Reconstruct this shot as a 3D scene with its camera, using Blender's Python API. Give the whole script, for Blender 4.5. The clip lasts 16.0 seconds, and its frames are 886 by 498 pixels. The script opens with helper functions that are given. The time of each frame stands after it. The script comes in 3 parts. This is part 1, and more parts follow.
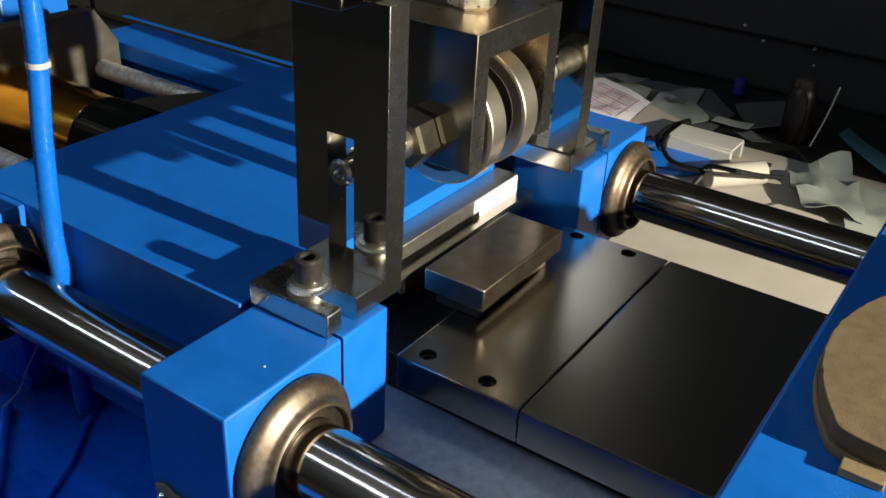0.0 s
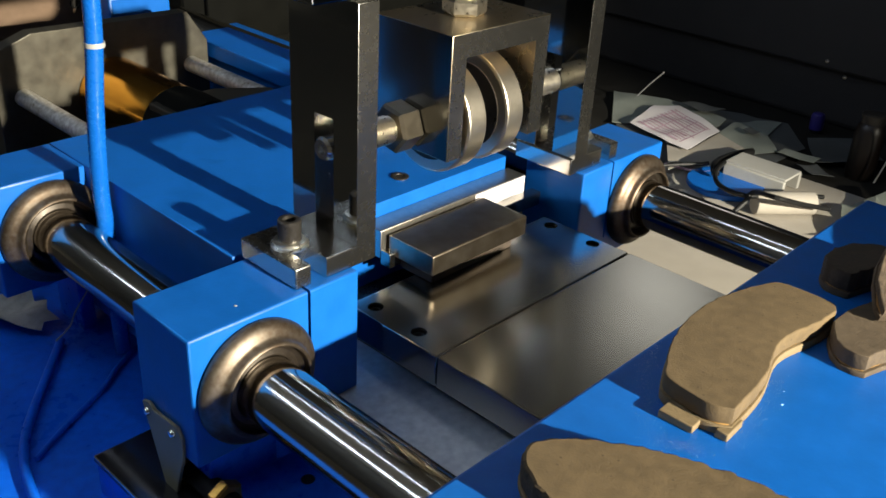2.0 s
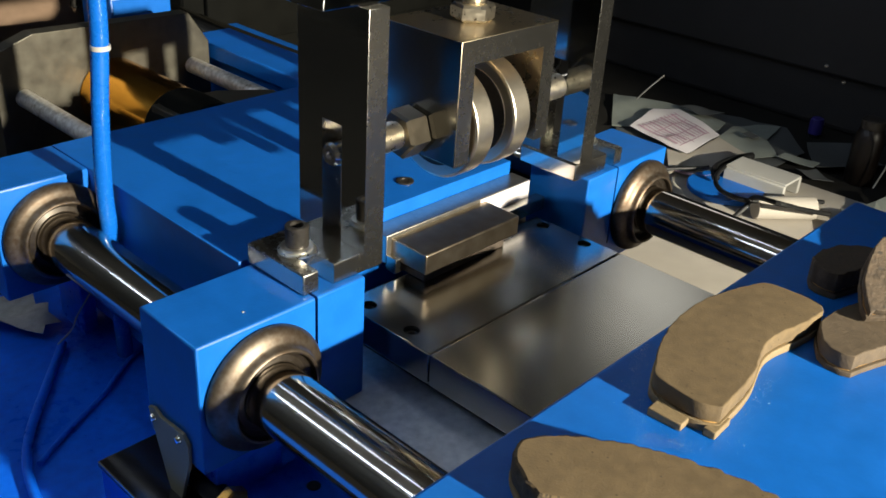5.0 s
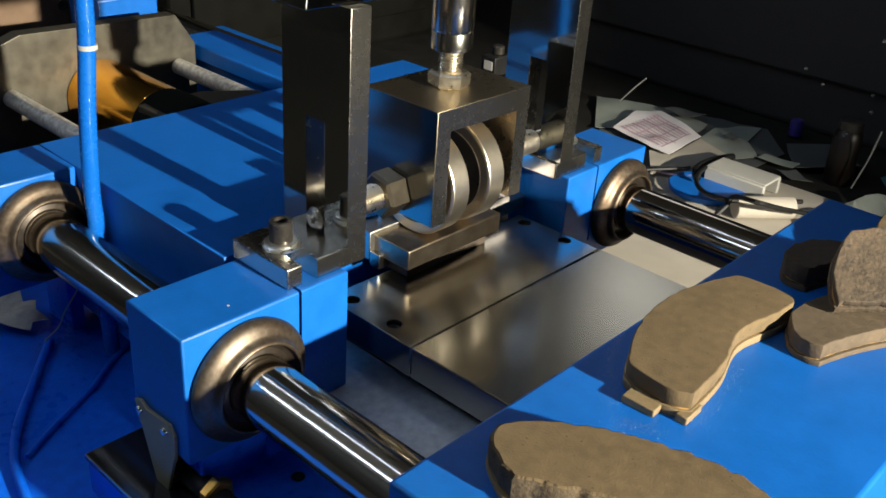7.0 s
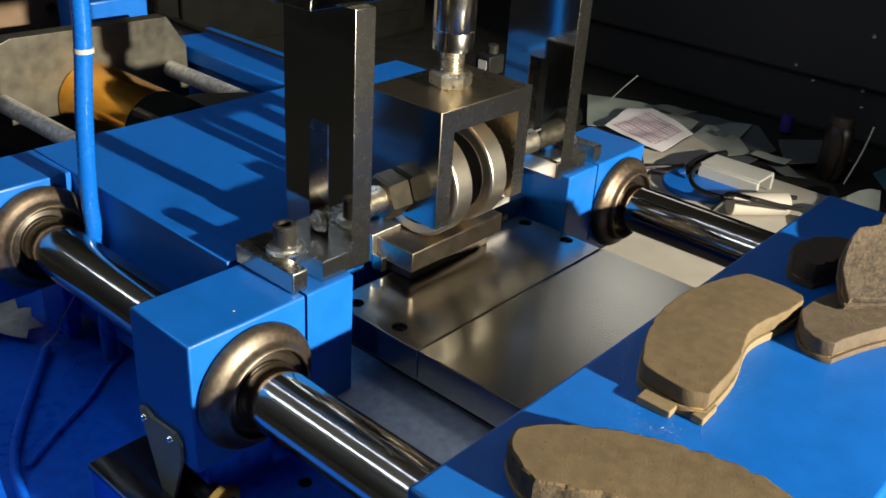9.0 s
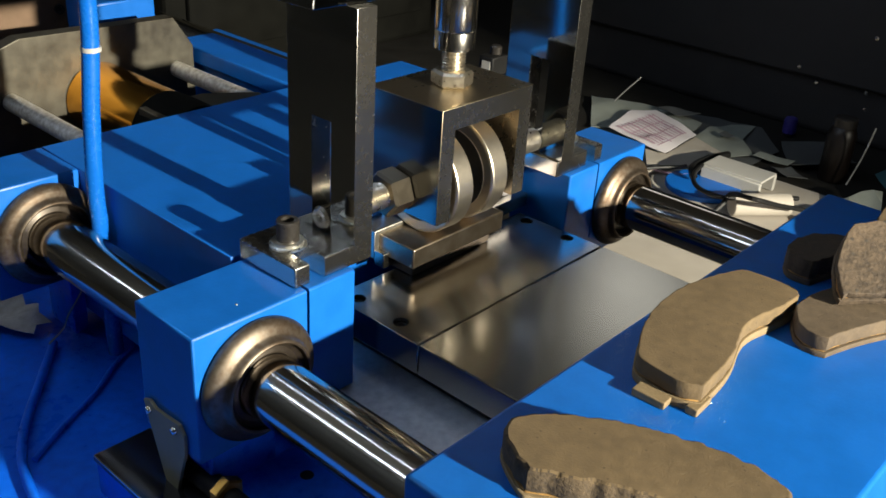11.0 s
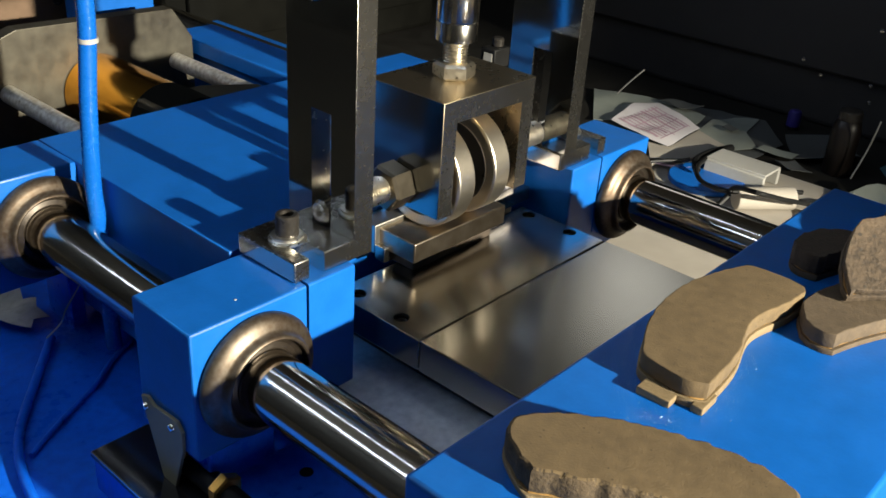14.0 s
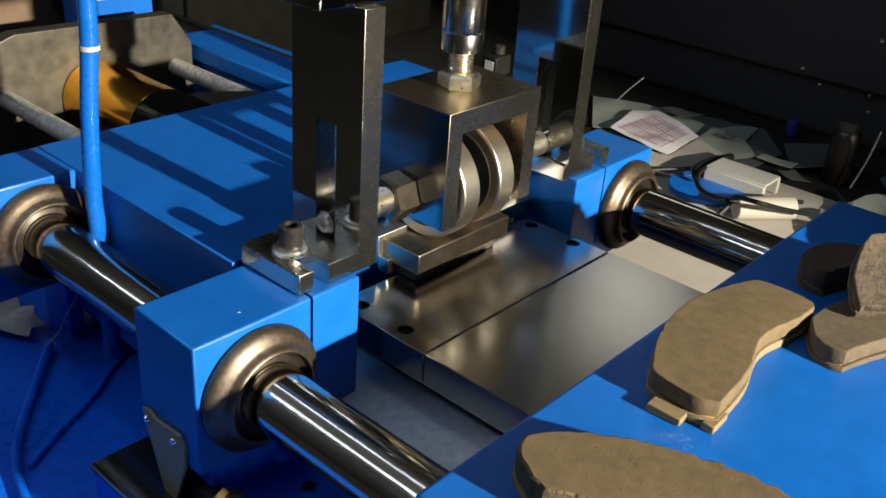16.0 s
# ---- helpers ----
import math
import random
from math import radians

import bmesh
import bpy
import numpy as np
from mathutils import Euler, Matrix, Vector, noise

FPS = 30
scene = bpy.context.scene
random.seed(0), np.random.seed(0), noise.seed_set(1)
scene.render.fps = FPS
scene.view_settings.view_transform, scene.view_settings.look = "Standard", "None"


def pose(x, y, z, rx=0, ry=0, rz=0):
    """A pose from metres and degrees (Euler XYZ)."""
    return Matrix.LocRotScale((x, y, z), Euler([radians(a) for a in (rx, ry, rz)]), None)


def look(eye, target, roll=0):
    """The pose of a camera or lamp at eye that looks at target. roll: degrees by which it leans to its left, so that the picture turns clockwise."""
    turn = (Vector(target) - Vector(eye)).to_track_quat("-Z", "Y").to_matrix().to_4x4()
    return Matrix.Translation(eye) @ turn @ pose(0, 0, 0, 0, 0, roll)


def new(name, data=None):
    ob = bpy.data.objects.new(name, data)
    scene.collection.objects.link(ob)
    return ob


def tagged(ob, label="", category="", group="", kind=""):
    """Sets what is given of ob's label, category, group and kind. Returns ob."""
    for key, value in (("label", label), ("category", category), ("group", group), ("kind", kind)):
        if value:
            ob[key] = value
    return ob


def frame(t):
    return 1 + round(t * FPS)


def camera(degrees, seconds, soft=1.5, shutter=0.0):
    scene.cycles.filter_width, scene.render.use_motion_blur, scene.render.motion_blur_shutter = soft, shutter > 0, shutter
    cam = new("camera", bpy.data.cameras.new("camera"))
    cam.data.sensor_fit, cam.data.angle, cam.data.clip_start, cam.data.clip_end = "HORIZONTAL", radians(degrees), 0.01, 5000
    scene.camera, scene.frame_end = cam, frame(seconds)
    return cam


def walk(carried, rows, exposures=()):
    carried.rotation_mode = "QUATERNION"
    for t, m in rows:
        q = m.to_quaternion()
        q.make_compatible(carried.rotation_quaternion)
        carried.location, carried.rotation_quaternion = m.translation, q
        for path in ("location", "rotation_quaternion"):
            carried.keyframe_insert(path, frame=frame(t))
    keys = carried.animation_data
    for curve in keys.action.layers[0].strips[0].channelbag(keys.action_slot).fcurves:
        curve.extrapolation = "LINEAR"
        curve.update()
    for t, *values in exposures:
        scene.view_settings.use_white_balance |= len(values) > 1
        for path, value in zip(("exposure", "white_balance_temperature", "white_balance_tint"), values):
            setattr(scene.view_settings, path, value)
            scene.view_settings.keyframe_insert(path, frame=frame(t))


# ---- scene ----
cam = camera(50.47, 16.0, soft=1.6)
PATH = [
    (0, pose(-0.4270, -0.3194, 0.5445, 60.73, -2.67, -55.45)),
    (0.5, pose(-0.4545, -0.3630, 0.5472, 60.43, -2.81, -52.46)),
    (1, pose(-0.4144, -0.4195, 0.5443, 60.33, -3.34, -46.18)),
    (1.5, pose(-0.4040, -0.4621, 0.5506, 61.70, -2.96, -44.73)),
    (2, pose(-0.4172, -0.4700, 0.5528, 62.12, -2.88, -45.86)),
    (2.5, pose(-0.4187, -0.4658, 0.5505, 62.04, -2.97, -45.48)),
    (3, pose(-0.4166, -0.4595, 0.5519, 61.81, -3.12, -45.70)),
    (3.5, pose(-0.4165, -0.4524, 0.5525, 61.73, -3.26, -45.81)),
    (6, pose(-0.4259, -0.4648, 0.5583, 62.30, -3.46, -46.50)),
    (6.5, pose(-0.4261, -0.4685, 0.5560, 62.30, -3.57, -46.71)),
    (7, pose(-0.4306, -0.4743, 0.5570, 62.40, -3.60, -46.78)),
    (7.5, pose(-0.4383, -0.4711, 0.5552, 62.45, -3.58, -47.37)),
    (8, pose(-0.4408, -0.4592, 0.5587, 62.61, -3.42, -48.53)),
    (8.5, pose(-0.4368, -0.4558, 0.5552, 62.37, -3.53, -48.30)),
    (9, pose(-0.4374, -0.4578, 0.5551, 62.42, -3.40, -48.00)),
    (11.5, pose(-0.4436, -0.4704, 0.5545, 62.62, -3.33, -47.52)),
    (12, pose(-0.4440, -0.4697, 0.5541, 62.56, -3.32, -47.52)),
    (12.5, pose(-0.4422, -0.4696, 0.5527, 62.42, -3.29, -47.51)),
    (13, pose(-0.4396, -0.4681, 0.5526, 62.24, -3.25, -47.49)),
    (13.5, pose(-0.4377, -0.4641, 0.5512, 62.20, -3.31, -47.47)),
    (14, pose(-0.4358, -0.4630, 0.5516, 62.16, -3.39, -47.45)),
    (14.5, pose(-0.4377, -0.4644, 0.5519, 62.15, -3.42, -47.47)),
    (15, pose(-0.4380, -0.4645, 0.5502, 62.10, -3.45, -47.47)),
    (15.5, pose(-0.4388, -0.4514, 0.5537, 62.17, -3.54, -47.62)),
    (16, pose(-0.4358, -0.4496, 0.5543, 62.35, -3.89, -47.70)),
]
walk(cam, PATH)

# ---- light ----
world = bpy.data.worlds.new("workshop_air")
world.use_nodes = True
world.node_tree.nodes["Background"].inputs[0].default_value = (0.5, 0.6, 0.8, 1)
world.node_tree.nodes["Background"].inputs[1].default_value = 0.05
scene.world = world


def lamp(name, kind, m, power, color, **props):
    data = bpy.data.lights.new(name, kind)
    data.energy, data.color = power, color
    if kind == "AREA":
        data.shape, data.size, data.size_y = "RECTANGLE", props["size"], props["size_y"]
    if kind == "SPOT":
        data.spot_size, data.spot_blend, data.shadow_soft_size = radians(props["cone"]), 0.5, props["size"]
    ob = new(name, data)
    ob.matrix_world = m
    return ob


# work lamp low in front of the rig
lamp("work_lamp", "SPOT", look((0.08, -2.68, 0.995), (-0.06, 0.05, 0.15)), 1180, (1.0, 0.935, 0.765), cone=44, size=0.025)
# bulkhead lamp on the side wall
lamp("bulkhead_light", "AREA", look((2.44, 1.03, 1.55), (0.2, -0.1, 0.15)), 0.50, (0.98, 0.96, 0.90), size=0.46, size_y=0.46)


# ---- materials ----
def material(name, color, rough=0.5, metal=0.0, vary=0.15, scale=30, bump=0.0, bump_scale=200, second=None, rough_vary=0.1, coat=0.0,
             stretch=(1, 1, 1), spec=0.5, spots=None):
    """Principled surface with colour variation at two scales, uneven gloss and fine relief."""
    m = bpy.data.materials.new(name)
    m.use_nodes = True
    t = m.node_tree
    n, l = t.nodes, t.links
    b = n["Principled BSDF"]
    co = n.new("ShaderNodeTexCoord")
    mp = n.new("ShaderNodeMapping")
    mp.inputs["Scale"].default_value = stretch
    l.new(co.outputs["Object"], mp.inputs[0])
    big, fine = n.new("ShaderNodeTexNoise"), n.new("ShaderNodeTexNoise")
    for x, s, d in ((big, scale * 0.25, 3), (fine, scale * 4, 3)):
        x.inputs["Scale"].default_value, x.inputs["Detail"].default_value = s, d
        l.new(mp.outputs[0], x.inputs["Vector"])
    mix = n.new("ShaderNodeMix")
    mix.data_type = "FLOAT"
    mix.inputs[0].default_value = 0.45
    l.new(big.outputs["Fac"], mix.inputs[2])
    l.new(fine.outputs["Fac"], mix.inputs[3])
    ramp = n.new("ShaderNodeValToRGB")
    dark = second or tuple(c * (1 - vary) for c in color)
    light = color if second else tuple(min(1, c * (1 + vary)) for c in color)
    ramp.color_ramp.elements[0].position, ramp.color_ramp.elements[0].color = 0.36, (*dark, 1)
    ramp.color_ramp.elements[1].position, ramp.color_ramp.elements[1].color = 0.62, (*light, 1)
    l.new(mix.outputs[0], ramp.inputs[0])
    out = ramp.outputs[0]
    if spots:
        sp = n.new("ShaderNodeTexVoronoi")
        sp.inputs["Scale"].default_value = spots[1]
        l.new(mp.outputs[0], sp.inputs["Vector"])
        sr = n.new("ShaderNodeValToRGB")
        sr.color_ramp.elements[0].position, sr.color_ramp.elements[1].position = spots[2], spots[2] + 0.08
        sr.color_ramp.elements[0].color, sr.color_ramp.elements[1].color = (1, 1, 1, 1), (0, 0, 0, 1)
        l.new(sp.outputs["Distance"], sr.inputs[0])
        sm = n.new("ShaderNodeMix")
        sm.data_type = "RGBA"
        l.new(sr.outputs[0], sm.inputs[0])
        l.new(out, sm.inputs[6])
        sm.inputs[7].default_value = (*spots[0], 1)
        out = sm.outputs[2]
    l.new(out, b.inputs["Base Color"])
    rr = n.new("ShaderNodeMapRange")
    rr.inputs[3].default_value, rr.inputs[4].default_value = max(0.03, rough - rough_vary), min(1, rough + rough_vary)
    l.new(mix.outputs[0], rr.inputs[0])
    rr.inputs[1].default_value, rr.inputs[2].default_value = 0.35, 0.65
    l.new(rr.outputs[0], b.inputs["Roughness"])
    b.inputs["Metallic"].default_value = metal
    b.inputs["Specular IOR Level"].default_value = spec
    b.inputs["Coat Weight"].default_value = coat
    b.inputs["Coat Roughness"].default_value = 0.08
    if bump:
        bn, bp = n.new("ShaderNodeTexNoise"), n.new("ShaderNodeBump")
        bn.inputs["Scale"].default_value, bn.inputs["Detail"].default_value = bump_scale, 4
        bp.inputs["Strength"].default_value, bp.inputs["Distance"].default_value = bump, 0.001
        l.new(mp.outputs[0], bn.inputs["Vector"])
        l.new(bn.outputs["Fac"], bp.inputs["Height"])
        l.new(bp.outputs[0], b.inputs["Normal"])
    return m


BLUE = material("blue_enamel", (0.005, 0.106, 0.425), 0.38, 0, 0.13, 12, 0.12, 300, spec=0.32, rough_vary=0.06)
BLUE_DULL = material("blue_base_paint", (0.003, 0.14, 0.80), 0.42, 0, 0.2, 26, 0.3, 180, spec=0.25, second=(0.0015, 0.085, 0.62), rough_vary=0.2)
HOSE = material("blue_hose_skin", (0.004, 0.105, 0.46), 0.26, 0, 0.06, 60, coat=0.3)
MIRROR = material("polished_plate", (0.42, 0.42, 0.39), 0.07, 1, 0.03, 30, 0.010, 90, rough_vary=0.012)
CHROME = material("chrome", (0.70, 0.67, 0.61), 0.18, 1, 0.04, 40, 0.015, 150, rough_vary=0.02)
ROD = material("polished_rod", (0.50, 0.465, 0.41), 0.125, 1, 0.12, 30, 0.006, 400, rough_vary=0.025, stretch=(1, 0.15, 1))
STEEL = material("ground_steel", (0.40, 0.39, 0.355), 0.215, 1, 0.06, 9, 0.0, 500, rough_vary=0.003, stretch=(1.0, 0.35, 1))
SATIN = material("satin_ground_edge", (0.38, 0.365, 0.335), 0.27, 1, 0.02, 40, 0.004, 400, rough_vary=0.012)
BED = material("dull_bed_steel", (0.78, 0.79, 0.78), 0.42, 0.1, 0.25, 30, 0.05, 300, second=(0.50, 0.51, 0.52))
PLATED = material("zinc_plated", (0.80, 0.78, 0.70), 0.3, 1, 0.05, 60)
FLAKE = material("bright_flake", (0.9, 0.9, 0.88), 0.45, 1, 0.05, 60)
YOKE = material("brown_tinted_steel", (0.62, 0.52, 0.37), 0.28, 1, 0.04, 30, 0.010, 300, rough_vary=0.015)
# Polished flank; its grey is darkened to hold the dim reflection.
YOKE_SIDE = material("darkened_polished_flank", (0.30, 0.30, 0.285), 0.15, 1, 0.03, 30, 0.008, 200, rough_vary=0.012)
ROLLER = material("roller_steel", (0.82, 0.74, 0.61), 0.34, 1, 0.02, 60, 0.0, 500, rough_vary=0.015)
RAIL = material("planed_rail_steel", (0.44, 0.42, 0.38), 0.33, 0.95, 0.12, 40, 0.02, 300, rough_vary=0.04)
BLOCK_STEEL = material("rubbed_steel", (0.46, 0.39, 0.30), 0.31, 1, 0.1, 18, 0.04, 300, second=(0.33, 0.26, 0.18), rough_vary=0.025)
BRUSHED = material("brown_bronze_flange", (0.17, 0.143, 0.113), 0.46, 0.9, 0.2, 60, 0.04, 500, second=(0.105, 0.068, 0.043), rough_vary=0.05)
# Seal brown taken close to black, with the recess shade in its colour.
SEAL_SHADED = material("shaded_brown_seal", (0.035, 0.027, 0.020), 0.38, 0.6, 0.3, 70, 0.05, 400)
NUT = material("bare_nut_steel", (0.21, 0.18, 0.135), 0.30, 1, 0.04, 40, 0.01, 500, rough_vary=0.025)
BLACK_OX = material("black_oxide", (0.05, 0.045, 0.04), 0.35, 0.6, 0.2, 80)
GLOSS_BLACK = material("glossy_black_cover", (0.012, 0.012, 0.014), 0.12, 0, 0.2, 40, 0.03, 120, coat=0.4)
RUBBER = material("black_rubber", (0.008, 0.008, 0.008), 0.5, 0, 0.2, 60, spec=0.25)
GOLD = material("gold_anodised", (1.0, 0.48, 0.06), 0.15, 1.0, 0.0, 20, rough_vary=0.01, stretch=(0.2, 1, 0.2))
PAD = material("tan_friction", (0.123, 0.084, 0.040), 0.85, 0, 0.24, 26, 0.22, 600, spots=((0.06, 0.04, 0.02), 130, 0.04))
PAD_PLATE = material("tan_painted_plate", (0.20, 0.145, 0.075), 0.7, 0, 0.14, 70, 0.3, 500)
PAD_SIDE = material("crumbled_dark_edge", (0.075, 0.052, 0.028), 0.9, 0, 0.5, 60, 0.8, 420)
# Tan friction colour darkened to stand in for the leaning pad's shadow.
PAD_SHADED = material("shaded_tan_friction", (0.098, 0.070, 0.042), 0.85, 0, 0.25, 40, 0.35, 500)
PAD_SEAM = material("ochre_glue_line", (0.30, 0.17, 0.05), 0.7, 0, 0.2, 90)
PAD_GREY = material("grey_speckled_backing", (0.085, 0.060, 0.038), 0.85, 0, 0.5, 60, 0.8, 420, spots=((0.05, 0.04, 0.03), 110, 0.16))
PAD_DARK = material("dark_friction", (0.060, 0.044, 0.031), 0.85, 0, 0.4, 60, 0.6, 420)
PAPER = material("white_paper", (0.64, 0.60, 0.61), 0.8, 0, 0.05, 12, 0.1, 40)
PAPER_GREY = material("grey_green_paper", (0.22, 0.24, 0.21), 0.8, 0, 0.1, 12, 0.1, 40)
SLATE = material("slate_grey_sheet", (0.07, 0.075, 0.075), 0.7, 0, 0.2, 12, 0.1, 40)
CARD = material("cream_board", (0.36, 0.325, 0.275), 0.75, 0, 0.07, 8, 0.05, 60)
INK = material("printed_ink", (0.46, 0.31, 0.37), 0.8, 0, 0.2, 40)
PLASTIC_W = material("white_plastic", (0.40, 0.39, 0.36), 0.4, 0, 0.05, 20)
CLOTH = material("grey_rag", (0.36, 0.35, 0.31), 0.95, 0, 0.25, 30, 0.5, 500)
BROWN = material("brown_housing", (0.16, 0.10, 0.06), 0.5, 0.2, 0.2, 12, 0.1, 120)
PLATE_OLD = material("stained_steel_plate", (0.12, 0.11, 0.085), 0.45, 0.7, 0.3, 18, 0.1, 200, second=(0.08, 0.07, 0.055))
DARK = material("dark_bench_mat", (0.016, 0.015, 0.013), 0.8, 0, 0.3, 6, 0.1, 80, spec=0.1)
CABINET = material("black_cabinet_paint", (0.021, 0.019, 0.018), 0.6, 0, 0.3, 6, 0.05, 80)
HOUSING = material("matt_black_housing", (0.006, 0.006, 0.005), 0.8, 0, 0.3, 6, 0.05, 80, spec=0.05)
# Wall and ceiling tones are set by what the polished steel should reflect.
WALL = material("dim_wall", (0.13, 0.124, 0.108), 0.9, 0, 0.25, 3, 0.2, 60)
CEIL = material("brown_ceiling", (0.40, 0.345, 0.26), 0.9, 0, 0.2, 3)
FLOOR = material("oiled_concrete", (0.12, 0.115, 0.10), 0.8, 0, 0.3, 3, 0.2, 60)
JAR = material("brown_glass", (0.012, 0.008, 0.006), 0.42, 0, 0.3, 20)
TIE = material("mottled_steel", (0.88, 0.87, 0.83), 0.36, 0.4, 0.2, 40, 0.05, 200, second=(0.34, 0.30, 0.24))
OLIVE = material("olive_passivated", (0.25, 0.235, 0.15), 0.55, 0.3, 0.1, 40)
THREAD = material("bright_thread", (0.72, 0.66, 0.55), 0.3, 1, 0.1, 60)
BRASS = material("brass_nut", (0.55, 0.30, 0.07), 0.35, 1, 0.15, 60)
VIOLET = material("violet_plastic", (0.03, 0.022, 0.17), 0.4, 0, 0.1, 30)


def glow(name, strength, warm=False):
    m = bpy.data.materials.new(name)
    m.use_nodes = True
    b = m.node_tree.nodes["Principled BSDF"]
    b.inputs["Emission Color"].default_value = (0.66, 0.79, 1.0, 1)
    b.inputs["Emission Strength"].default_value = strength
    if warm:
        b.inputs["Emission Color"].default_value = (0.95, 0.93, 0.86, 1)
    return m


TUBE, TUBE_OLD, LAMP_GLASS = glow("glowing_tube", 13), glow("paired_glowing_tube", 18), glow("glowing_lamp_glass", 1.0, warm=True)
TEAL = material("teal_board", (0.03, 0.10, 0.13), 0.5, 0, 0.2, 20)


# ---- mesh helpers ----
def box(x0, x1, y0, y1, z0, z1, bevel=0.0, segs=2, bm=None):
    own = bmesh.new()
    r = bmesh.ops.create_cube(own, size=1)
    for v in r["verts"]:
        v.co = Vector(((x0 + x1) / 2 + v.co.x * (x1 - x0), (y0 + y1) / 2 + v.co.y * (y1 - y0), (z0 + z1) / 2 + v.co.z * (z1 - z0)))
    if bevel:
        bmesh.ops.bevel(own, geom=own.edges[:], offset=bevel, segments=segs, profile=0.5, affect="EDGES")
    return join(bm, own)


def join(bm, own):
    if bm is None:
        return own
    me = bpy.data.meshes.new("tmp")
    own.to_mesh(me)
    own.free()
    bm.from_mesh(me)
    bpy.data.meshes.remove(me)
    return bm


def lathe(profile, axis="y", centre=(0, 0, 0), segs=48, bm=None):
    """Turned body: profile of (radius, position along the axis), turned about the axis through centre."""
    own = bmesh.new()
    rings = []
    for r, h in profile:
        ring = []
        for i in range(segs):
            a = 2 * math.pi * i / segs
            c, s = math.cos(a) * r, math.sin(a) * r
            p = {"x": (h, c, s), "y": (s, h, c), "z": (c, s, h)}[axis]
            ring.append(own.verts.new(Vector(p) + Vector(centre)))
        rings.append(ring)
    for a, b in zip(rings, rings[1:]):
        for i in range(segs):
            own.faces.new((a[i], a[(i + 1) % segs], b[(i + 1) % segs], b[i]))
    own.faces.new(rings[0][::-1])
    own.faces.new(rings[-1])
    bmesh.ops.recalc_face_normals(own, faces=own.faces[:])
    return join(bm, own)


def rod_profile(r, h0, h1, ch=0.001):
    return [(r - ch, h0), (r, h0 + ch), (r, h1 - ch), (r - ch, h1)]


def hexagon(af, h0, h1, axis="z", centre=(0, 0, 0), bm=None, turn=0):
    """Hexagon nut with chamfered corners."""
    own = lathe([(af / 2 * 1.02, h0), (af / 2 * 1.155, h0 + af * 0.07), (af / 2 * 1.155, h1 - af * 0.07), (af / 2 * 1.02, h1)], axis, (0, 0, 0), 6)
    ax = {"x": (1, 0, 0), "y": (0, 1, 0), "z": (0, 0, 1)}[axis]
    bmesh.ops.rotate(own, verts=own.verts[:], matrix=Matrix.Rotation(radians(turn), 3, ax))
    bmesh.ops.translate(own, verts=own.verts[:], vec=centre)
    return join(bm, own)


def thread(r, h0, h1, axis, centre, pitch=0.002, bm=None):
    prof, h, k = [], h0, 0
    while h < h1:
        prof.append((r if k % 2 else r * 0.86, h))
        h += pitch / 2
        k += 1
    return lathe(prof, axis, centre, 28, bm)


def sweep(points, r, segs=10, bm=None):
    """Round bar or hose along smooth points."""
    pts = [Vector(p) for p in points]
    fine = []
    for i in range(len(pts) - 1):
        p0, p1, p2, p3 = pts[max(i - 1, 0)], pts[i], pts[i + 1], pts[min(i + 2, len(pts) - 1)]
        for k in range(8):
            t = k / 8
            fine.append(0.5 * (2 * p1 + (p2 - p0) * t + (2 * p0 - 5 * p1 + 4 * p2 - p3) * t * t + (3 * p1 - p0 - 3 * p2 + p3) * t ** 3))
    fine.append(pts[-1])
    own = bmesh.new()
    rings, up = [], Vector((0.3, 0.5, 0.8))
    for i, p in enumerate(fine):
        d = (fine[min(i + 1, len(fine) - 1)] - fine[max(i - 1, 0)]).normalized()
        u = d.cross(up).normalized()
        w = d.cross(u)
        rings.append([own.verts.new(p + (u * math.cos(a) + w * math.sin(a)) * r) for a in (2 * math.pi * k / segs for k in range(segs))])
    for a, b in zip(rings, rings[1:]):
        for i in range(segs):
            own.faces.new((a[i], a[(i + 1) % segs], b[(i + 1) % segs], b[i]))
    own.faces.new(rings[0][::-1])
    own.faces.new(rings[-1])
    bmesh.ops.recalc_face_normals(own, faces=own.faces[:])
    return join(bm, own)


def slab(outline, z0, z1, bevel=0.0, bm=None):
    """Flat body with the given outline."""
    own = bmesh.new()
    low = [own.verts.new((x, y, z0)) for x, y in outline]
    top = [own.verts.new((x, y, z1)) for x, y in outline]
    own.faces.new(low[::-1])
    own.faces.new(top)
    k = len(outline)
    for i in range(k):
        own.faces.new((low[i], low[(i + 1) % k], top[(i + 1) % k], top[i]))
    bmesh.ops.recalc_face_normals(own, faces=own.faces[:])
    if bevel:
        ed = [e for e in own.edges if abs(e.verts[0].co.z - e.verts[1].co.z) < 1e-7]
        bmesh.ops.bevel(own, geom=ed, offset=bevel, segments=2, profile=0.5, affect="EDGES")
    return join(bm, own)


def smooth(me, angle=35):
    for p in me.polygons:
        p.use_smooth = len(me.polygons) > 40 and not (p.area > 2e-5 and max(abs(c) for c in p.normal) > 0.99995)
    bm = bmesh.new()
    bm.from_mesh(me)
    for e in bm.edges:
        if len(e.link_faces) == 2 and e.calc_face_angle(0) > radians(angle):
            e.smooth = False
    bm.to_mesh(me)
    bm.free()


def part(name, bm, mat, parent=None, label=""):
    me = bpy.data.meshes.new(name)
    bm.to_mesh(me)
    bm.free()
    smooth(me)
    me.materials.append(mat)
    ob = new(name, me)
    if parent is not None:
        ob.parent = parent
    return tagged(ob, label)


def thing(name, label, category, group="", kind="", m=None):
    ob = new(name)
    ob.empty_display_size = 0.02
    if m is not None:
        ob.matrix_basis = m
    return tagged(ob, label, category, group, kind)


